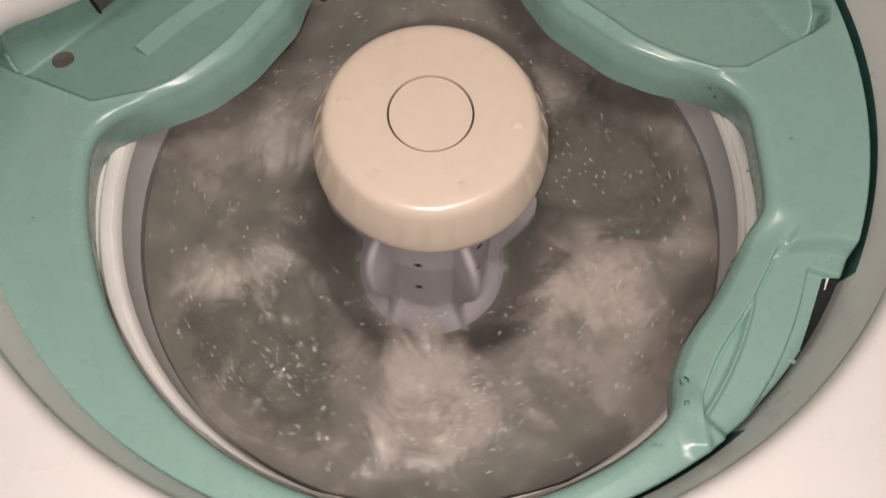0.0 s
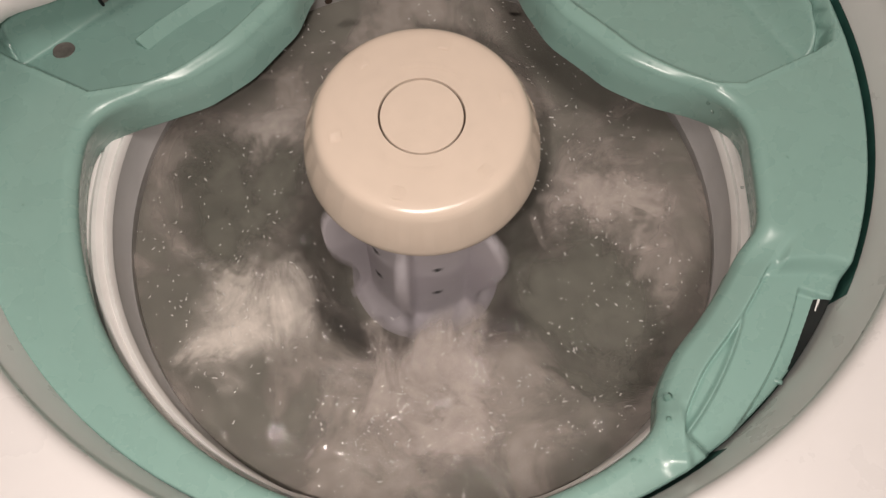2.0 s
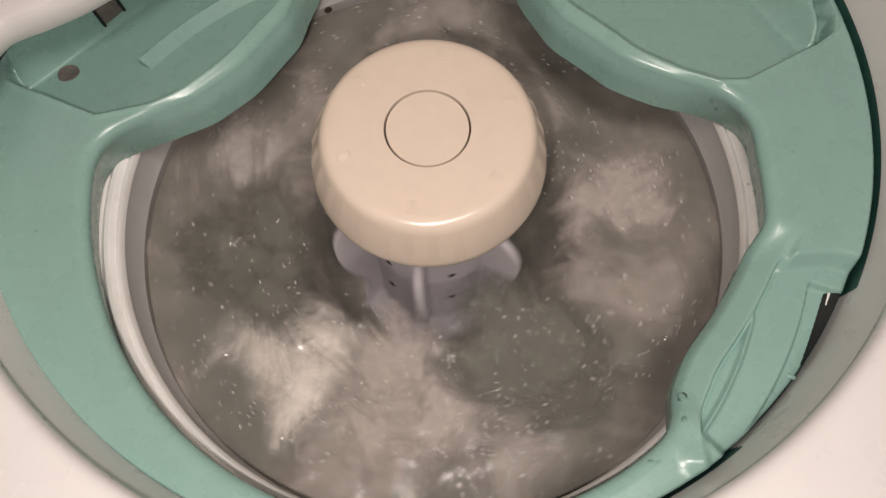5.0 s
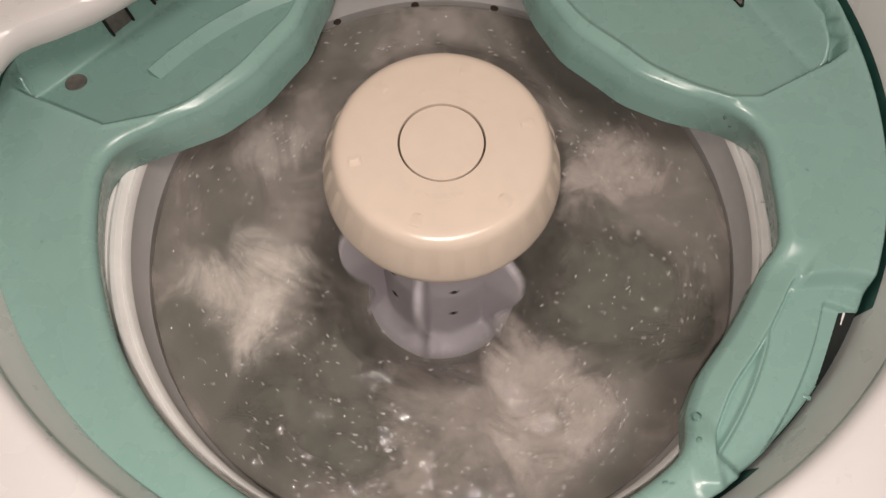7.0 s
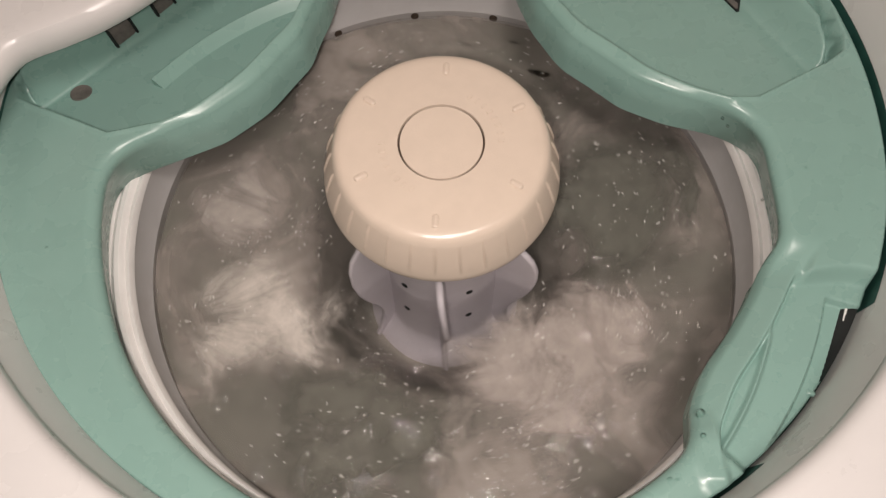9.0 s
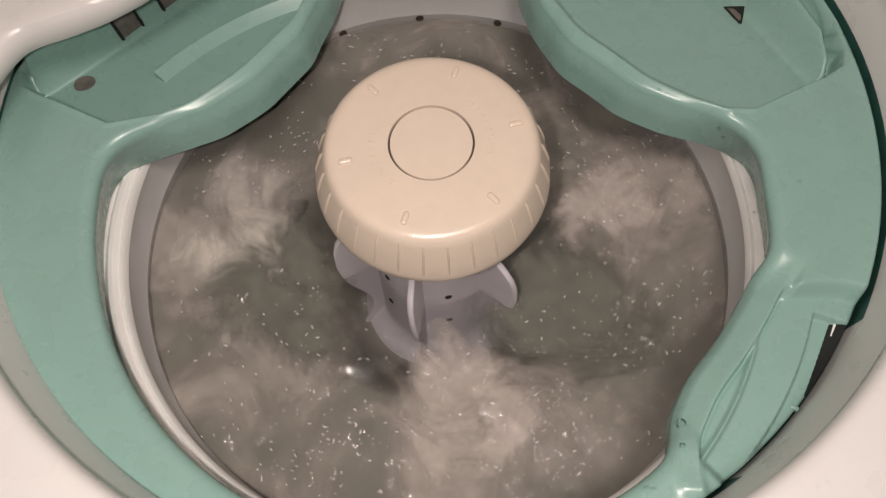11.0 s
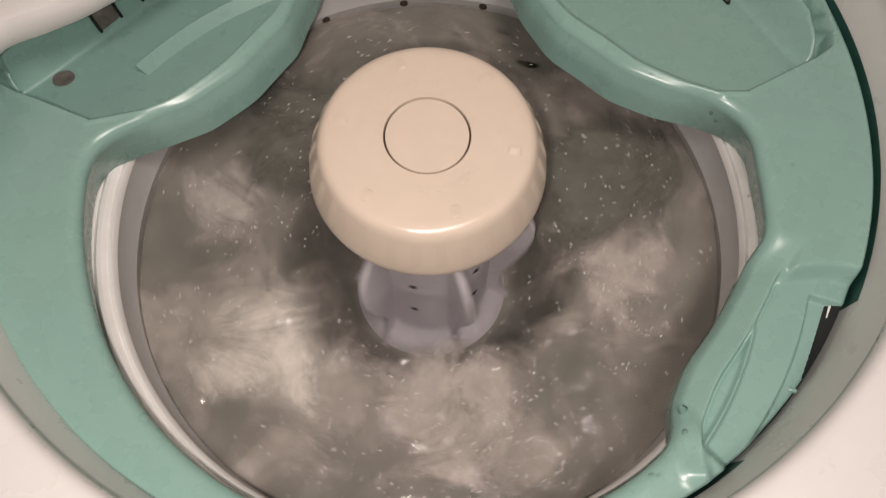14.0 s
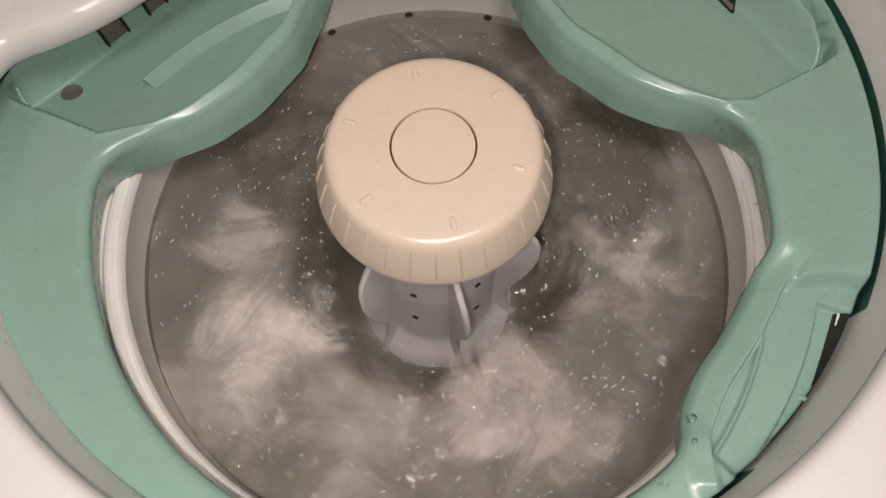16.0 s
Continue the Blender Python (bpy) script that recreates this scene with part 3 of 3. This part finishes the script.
def swirl_sheet(name, z, r0, r1, bumps, mat, seed, n_a=220, n_r=60, funnel=0.0):
    """A round sheet of water or suds with rolling waves, free to turn about the axis."""
    rng = np.random.default_rng(seed)
    a = np.linspace(0, 2 * np.pi, n_a, endpoint=False)
    r = np.linspace(r0, r1, n_r)
    A, R = np.meshgrid(a, r)
    X, Y = R * np.cos(A), R * np.sin(A)
    Z = np.zeros_like(X)
    for wavelength, height, count in bumps:
        for _ in range(count):
            d, ph = rng.uniform(0, 2 * np.pi), rng.uniform(0, 2 * np.pi)
            k = 2 * np.pi / (wavelength * rng.uniform(0.7, 1.4))
            Z += height / math.sqrt(count) * np.sin(k * (X * np.cos(d) + Y * np.sin(d)) + ph + 0.6 * np.sin(k * 0.45 * (Y * np.cos(d) - X * np.sin(d)) + 2 * ph))
    Z *= 0.25 + 0.75 * (1 - step(R, r1 - 0.02, r1))
    Z -= funnel * (1 - step(R, 0.068, 0.130))
    if funnel:
        Z += 0.0065 * step(R, 0.190, 0.2345)
    v = np.stack([X, Y, Z], -1).reshape(-1, 3)
    f = []
    for i in range(n_r - 1):
        for j in range(n_a):
            q = (j + 1) % n_a
            f.append((i * n_a + j, (i + 1) * n_a + j, (i + 1) * n_a + q, i * n_a + q))
    me = bpy.data.meshes.new(name)
    me.from_pydata(v.tolist(), [], f)
    me.polygons.foreach_set("use_smooth", [True] * len(me.polygons))
    me.materials.append(mat)
    ob = new(name, me)
    ob.location = (0, 0, z)
    return ob


def water_surface_material():
    m, n, l, gl, fr = clear_material("clear_water_surface", 1.33, 0.045)
    co = n.new("ShaderNodeTexCoord")
    tex = n.new("ShaderNodeTexNoise")
    tex.inputs["Scale"].default_value, tex.inputs["Detail"].default_value, tex.inputs["Distortion"].default_value = 48, 3, 0.8
    l.new(co.outputs["Object"], tex.inputs["Vector"])
    bp = n.new("ShaderNodeBump")
    bp.inputs["Strength"].default_value, bp.inputs["Distance"].default_value = 1.0, 0.0075
    l.new(tex.outputs["Fac"], bp.inputs["Height"])
    l.new(bp.outputs["Normal"], gl.inputs["Normal"])
    return m


def plume_material(name, colour, size, seed, most):
    """A dense billow of suds: pale and bubbly within, torn into wisps at its edge."""
    m = bpy.data.materials.new(name)
    m.use_nodes = True
    n, l = m.node_tree.nodes, m.node_tree.links
    b, out = n["Principled BSDF"], n["Material Output"]
    b.inputs["Roughness"].default_value, b.inputs["Specular IOR Level"].default_value = 0.75, 0.15
    co, mp, far = n.new("ShaderNodeTexCoord"), n.new("ShaderNodeMapping"), n.new("ShaderNodeVectorMath")
    mp.inputs["Location"].default_value = (seed, seed * 0.7, 0)
    far.operation = "LENGTH"
    l.new(co.outputs["Object"], mp.inputs["Vector"])
    l.new(co.outputs["Object"], far.inputs[0])
    wisp, fine = n.new("ShaderNodeTexNoise"), n.new("ShaderNodeTexNoise")
    for tex, scale, rough, warp in ((wisp, 12, 0.60, 1.2), (fine, 60, 0.68, 0.4)):
        tex.inputs["Scale"].default_value, tex.inputs["Detail"].default_value = scale, 7
        tex.inputs["Roughness"].default_value, tex.inputs["Distortion"].default_value = rough, warp
        l.new(mp.outputs["Vector"], tex.inputs["Vector"])
    fall, both, edge = n.new("ShaderNodeMapRange"), n.new("ShaderNodeMath"), n.new("ShaderNodeMapRange")
    for key, v in (("From Min", 0.30 * size), ("From Max", 0.98 * size), ("To Min", 0.38), ("To Max", -0.50)):
        fall.inputs[key].default_value = v
    l.new(far.outputs["Value"], fall.inputs["Value"])
    both.operation = "ADD"
    l.new(fall.outputs["Result"], both.inputs[0])
    torn = n.new("ShaderNodeMapRange")
    for key, v in (("From Min", 0.25), ("From Max", 0.75), ("To Min", 0.0), ("To Max", 1.0)):
        torn.inputs[key].default_value = v
    l.new(wisp.outputs["Fac"], torn.inputs["Value"])
    l.new(torn.outputs["Result"], both.inputs[1])
    edge.interpolation_type = "SMOOTHSTEP"
    for key, v in (("From Min", 0.30), ("From Max", 0.95), ("To Min", 0.0), ("To Max", most)):
        edge.inputs[key].default_value = v
    l.new(both.outputs["Value"], edge.inputs["Value"])
    ramp = n.new("ShaderNodeValToRGB")
    ramp.color_ramp.elements[0].position, ramp.color_ramp.elements[1].position = 0.30, 0.66
    ramp.color_ramp.elements[0].color = (*[c * 0.80 for c in colour], 1)
    ramp.color_ramp.elements[1].color = (*[c * 1.10 for c in colour], 1)
    l.new(fine.outputs["Fac"], ramp.inputs["Fac"])
    l.new(ramp.outputs["Color"], b.inputs["Base Color"])
    bp = n.new("ShaderNodeBump")
    bp.inputs["Strength"].default_value, bp.inputs["Distance"].default_value = 0.2, 0.003
    l.new(fine.outputs["Fac"], bp.inputs["Height"])
    l.new(bp.outputs["Normal"], b.inputs["Normal"])
    tr, mix = n.new("ShaderNodeBsdfTransparent"), n.new("ShaderNodeMixShader")
    l.new(edge.outputs["Result"], mix.inputs["Fac"])
    l.new(tr.outputs["BSDF"], mix.inputs[1])
    l.new(b.outputs["BSDF"], mix.inputs[2])
    l.new(mix.outputs["Shader"], out.inputs["Surface"])
    return m


def plume(key, size, colour, seed, most, label):
    """A billow that drifts in the water: a thin lumpy sheet."""
    rng = np.random.default_rng(seed)
    A, R = np.meshgrid(np.linspace(0, 2 * np.pi, 96, endpoint=False), np.linspace(0.002, 0.88 * size, 36))
    X, Y = R * np.cos(A), R * np.sin(A)
    Z = -0.0005 * (R / size) ** 2
    for _ in range(14):
        d, k = rng.uniform(0, 2 * np.pi), 2 * np.pi / rng.uniform(0.014, 0.04)
        Z += 0.00006 * np.sin(k * (X * np.cos(d) + Y * np.sin(d)) + rng.uniform(0, 6))
    v = np.stack([X, Y, Z], -1).reshape(-1, 3)
    f = [(i * 96 + j, (i + 1) * 96 + j, (i + 1) * 96 + (j + 1) % 96, i * 96 + (j + 1) % 96) for i in range(35) for j in range(96)]
    f.append(tuple(range(96)))
    me = bpy.data.meshes.new("suds_billow")
    me.from_pydata(v.tolist(), [], f)
    me.polygons.foreach_set("use_smooth", [True] * len(me.polygons))
    me.materials.append(plume_material("billow_" + key, colour, size, seed * 3.3, most))
    ob = new("suds_billow", me)
    tagged(ob, label, "suds", kind="stuff")
    return ob


def glint_threads(name, clusters, seed, mat):
    """Painted glints: white threads and specks in loose clusters on the water, with some bubbles."""
    rng = random.Random(seed)
    bm = bmesh.new()
    for _ in range(clusters):
        ca, cr = rng.uniform(0, 2 * math.pi), math.sqrt(rng.uniform(0.09**2, 0.225**2))
        spread = rng.uniform(0.008, 0.030)
        for _ in range(rng.randint(3, 11)):
            x = cr * math.cos(ca) + rng.gauss(0, spread)
            y = cr * math.sin(ca) + rng.gauss(0, spread)
            if not 0.085 < math.hypot(x, y) < 0.229:
                continue
            head = math.atan2(y, x) + math.pi / 2 + rng.gauss(0, 0.6)
            n, w = rng.choice((1, 1, 1, 2, 2, 3, 4)), rng.uniform(0.00026, 0.00056)
            rows = []
            for k in range(n + 1):
                nx, ny = -math.sin(head), math.cos(head)
                ww = w * (0.5 if k in (0, n) else 1.0)
                z = LEVEL + 0.0022
                rows.append([bm.verts.new((x + nx * ww, y + ny * ww, z)), bm.verts.new((x, y, z + ww)), bm.verts.new((x - nx * ww, y - ny * ww, z)), bm.verts.new((x, y, z - ww))])
                s = rng.uniform(0.0006, 0.0013)
                x, y, head = x + s * math.cos(head), y + s * math.sin(head), head + rng.gauss(0, 0.8)
            for a, b in zip(rows, rows[1:]):
                for q in range(4):
                    bm.faces.new((a[q], a[(q + 1) % 4], b[(q + 1) % 4], b[q]))
    return part(name, bm, mat, sharp=180)


def water():
    made = {}
    deep = swirl_sheet("murky_water", -0.1130, 0.040, 0.2349, [(0.10, 0.0007, 4), (0.045, 0.0003, 5)], murk_material(), 3, 160, 70, 0.112)
    tagged(deep, "murky olive grey wash water", "water", kind="stuff")
    made["low"] = deep
    for key, z, col, sc, lo, hi, least, most, clear, deep_by, seed in (("high", -0.1095, (0.372, 0.334, 0.303), 8, 0.40, 0.64, 0.0, 0.85, (0.070, 0.112), 0.060, 12.0),):
        ob = swirl_sheet("suds_cloud", z, 0.060, 0.2349, [(0.09, 0.0005, 4), (0.03, 0.0002, 5)], cloud_material("suds_" + key, col, sc, lo, hi, least, most, clear, seed=seed), int(seed), 180, 60, deep_by)
        tagged(ob, "pale grey cloud of suds swirling in the wash water", "suds", kind="stuff")
        made[key] = ob
    top = swirl_sheet("water_surface", LEVEL, 0.0455, 0.2349, [(0.13, 0.0016, 3), (0.05, 0.0008, 6), (0.022, 0.0003, 8)], water_surface_material(), 5, 420, 130)
    tagged(top, "clear rippled wash water surface with glints", "water", kind="stuff")
    made["surface"] = top
    glint_white = material("white_glint_film", (0.85, 0.83, 0.80), 0.08, 0.8, 0.05, 300)
    pale, dark = "dense pinkish white billow of suds in the wash water", "drifting patch of clear olive grey wash water"
    for key, size, colour, seed, most, label in (("west", 0.093, (0.65, 0.60, 0.55), 2, 0.92, pale), ("south", 0.090, (0.455, 0.405, 0.372), 5, 0.85, pale), ("east", 0.084, (0.49, 0.435, 0.40), 9, 0.85, pale),
                                                 ("north_west", 0.066, (0.50, 0.455, 0.42), 14, 0.85, pale), ("clear", 0.098, (0.158, 0.154, 0.132), 17, 0.97, dark), ("clear_too", 0.108, (0.150, 0.147, 0.126), 23, 0.97, dark)):
        made[key] = plume(key, size, colour, seed, most, label)
    # white strokes paint the glints on the water, among a few bubbles
    b = glint_threads("bubbles", 150, 3, glint_white)
    tagged(b, "scattered glints drawn as thin white threads and bubbles on the water", "bubbles", kind="stuff")
    made["bubbles"] = b
    return made


WATER = water()


# ---- motion ----
# seconds at which the agitator comes to rest, its turn there in degrees and how long it stays; strokes change direction each time
RESTS = [(-0.90, 21.0), (0.40, 347.0, 0.02), (1.75, 19.0), (2.90, 346.0, 0.02), (4.30, 20.0), (5.85, 385.0), (7.45, 10.0), (9.15, 392.0), (10.95, 15.0), (12.75, 413.5, 0.15), (14.55, 17.5, 0.13), (15.93, 345.5, 0.02), (17.3, 20.0)]


def stroke(t):
    """The agitator's turn at t seconds: a quick start, an even sweep and a slow stop."""
    for (t0, a0, *stay), (t1, a1, *_) in zip(RESTS, RESTS[1:]):
        if t <= t1:
            hold = stay[0] if stay else 0.06
            T = t1 - t0 - hold
            s = min(max((t - t0 - hold) / T, 0), 1)
            up, down = 0.10 / T, 0.48 / T
            v = 1 / (1 - up / 2 - down / 2)
            if s < up:
                d = v * s * s / up / 2
            elif s < 1 - down:
                d = v * (s - up / 2)
            else:
                d = 1 - v * (1 - s) ** 2 / down / 2
            return a0 + (a1 - a0) * d
    return RESTS[-1][1]


# the billows' drift: seconds and place over the tub
DRIFT_WEST = [(0, -0.139, -0.074), (0.5, -0.149, -0.053), (1, -0.136, -0.079), (1.5, -0.120, -0.103), (2, -0.135, -0.081), (2.5, -0.150, -0.050), (3, -0.112, -0.111), (3.5, -0.132, -0.087), (4, -0.088, -0.131), (6.5, -0.137, -0.078), (7, -0.153, -0.038), (7.5, -0.132, -0.087), (8, -0.139, -0.075), (8.5, -0.113, -0.110), (9, -0.147, -0.056), (11.5, -0.157, -0.013), (12, -0.137, -0.077), (12.5, -0.132, -0.086), (13, -0.147, -0.058), (13.5, -0.154, -0.033), (14, -0.128, -0.092), (14.5, -0.107, -0.116), (15, -0.142, -0.068), (15.5, -0.153, -0.038), (16, -0.140, -0.073)]
DRIFT_SOUTH = [(0, -0.006, -0.156), (0.5, 0.025, -0.134), (1, -0.002, -0.156), (1.5, 0.019, -0.133), (2, 0.010, -0.142), (2.5, 0.004, -0.156), (3, -0.044, -0.128), (3.5, -0.025, -0.154), (4, -0.050, -0.148), (6.5, 0.028, -0.120), (7, 0.075, -0.136), (7.5, -0.012, -0.127), (8, 0.006, -0.139), (8.5, -0.023, -0.138), (9, 0.074, -0.107), (11.5, 0.020, -0.140), (12, 0.024, -0.141), (12.5, -0.027, -0.140), (13, 0.019, -0.141), (13.5, 0.002, -0.142), (14, 0.015, -0.145), (14.5, -0.012, -0.113), (15, 0.018, -0.127), (15.5, 0.020, -0.122), (16, 0.053, -0.131)]
DRIFT_EAST = [(0, 0.133, -0.068), (0.5, 0.131, 0.009), (1, 0.146, -0.067), (1.5, 0.161, -0.003), (2, 0.160, 0.017), (2.5, 0.161, -0.001), (3, 0.159, 0.024), (3.5, 0.150, -0.060), (4, 0.160, 0.018), (6.5, 0.156, 0.041), (7, 0.145, 0.065), (7.5, 0.161, 0.010), (8, 0.161, 0.012), (8.5, 0.147, -0.052), (9, 0.123, -0.081), (11.5, 0.148, 0.063), (12, 0.151, -0.051), (12.5, 0.091, -0.068), (13, 0.158, -0.030), (13.5, 0.161, -0.005), (14, 0.155, -0.026), (14.5, 0.157, -0.037), (15, 0.160, -0.015), (15.5, 0.157, 0.031), (16, 0.153, 0.007)]
DRIFT_NORTH_WEST = [(0, -0.126, 0.073), (1, -0.160, 0.034), (2, -0.133, 0.067), (3, -0.165, -0.008), (4, -0.154, 0.086), (6.5, -0.169, 0.049), (7, -0.146, 0.090), (8, -0.169, 0.017), (8.5, -0.145, 0.070), (9, -0.172, 0.041), (11.5, -0.167, 0.055), (12.5, -0.168, 0.053), (13, -0.166, 0.059), (14, -0.171, 0.042), (14.5, -0.149, 0.088), (15.5, -0.170, 0.026), (16, -0.160, 0.014)]
DRIFT_CLEAR = [(0, -0.123, -0.107), (0.5, -0.114, -0.116), (1, -0.137, 0.071), (1.5, -0.162, -0.013), (2, -0.152, 0.018), (2.5, -0.103, -0.126), (3, -0.132, 0.060), (3.5, -0.156, 0.046), (4, -0.160, -0.032), (6.5, -0.114, -0.005), (7, -0.087, -0.137), (7.5, -0.162, 0.014), (8, -0.134, 0.054), (8.5, -0.161, -0.023), (9, -0.064, -0.150), (11.5, -0.124, -0.032), (12, -0.155, 0.041), (12.5, -0.119, 0.111), (13, -0.098, 0.130), (13.5, -0.145, 0.008), (14, -0.098, 0.098), (14.5, -0.163, -0.006), (15, -0.127, 0.060), (15.5, -0.108, 0.108), (16, -0.108, 0.093)]
DRIFT_CLEAR_TOO = [(0, 0.149, 0.039), (0.5, 0.125, -0.091), (1, 0.153, 0.017), (1.5, 0.112, -0.106), (2, 0.137, -0.072), (2.5, 0.119, -0.098), (3, 0.078, -0.133), (3.5, 0.152, 0.026), (4, 0.072, -0.125), (6.5, 0.086, -0.066), (7, 0.148, -0.044), (7.5, 0.135, -0.075), (8, 0.144, 0.055), (8.5, 0.141, 0.063), (9, 0.148, 0.043), (11.5, 0.105, -0.057), (12, 0.104, -0.109), (12.5, 0.134, -0.077), (13, 0.142, 0.061), (13.5, 0.107, 0.044), (14, 0.143, 0.059), (14.5, 0.118, -0.100), (15, 0.152, 0.029), (15.5, 0.097, -0.078), (16, 0.134, 0.076)]


def between(rows, t):
    """Values at t seconds, easing from row to row."""
    for a, b in zip(rows, rows[1:]):
        if t <= b[0]:
            k = float(step(t, a[0], b[0]))
            return [p + (q - p) * k for p, q in zip(a[1:], b[1:])]
    return list(rows[-1][1:])


def motions():
    times = [i / 10 for i in range(161)]
    walk(AGITATOR, [(t, pose(0, 0, 0, 0, 0, stroke(t))) for t in times])
    # the water follows the fins, later and less the further up and out it lies
    for key, share, lag, drift, sway in (("low", 0.40, 0.10, -5.0, 0.0), ("high", 0.28, 0.22, -9.0, 0.0),
                                         ("surface", 0.16, 0.20, 4.0, 0.002), ("bubbles", 0.16, 0.20, 4.0, 0.002)):
        z = WATER[key].location.z
        rows = []
        for t in times:
            turn = share * sum(stroke(t - lag - 0.08 * k) for k in range(4)) / 4 + drift * t
            rows.append((t, pose(0, 0, z + sway * math.sin(2 * math.pi * t / 1.3 + len(key)), 0, 0, turn)))
        walk(WATER[key], rows)
    for key, depth, drift in (("west", 0.1051, DRIFT_WEST), ("south", 0.1059, DRIFT_SOUTH), ("east", 0.1067, DRIFT_EAST), ("north_west", 0.1075, DRIFT_NORTH_WEST), ("clear", 0.1043, DRIFT_CLEAR), ("clear_too", 0.1036, DRIFT_CLEAR_TOO)):
        rows = []
        for t in times:
            x, y = between(drift, t)
            rows.append((t, pose(x, y, -depth, 0, 0, 0.20 * stroke(t - 0.2) + 5.0 * t)))
        walk(WATER[key], rows)


motions()
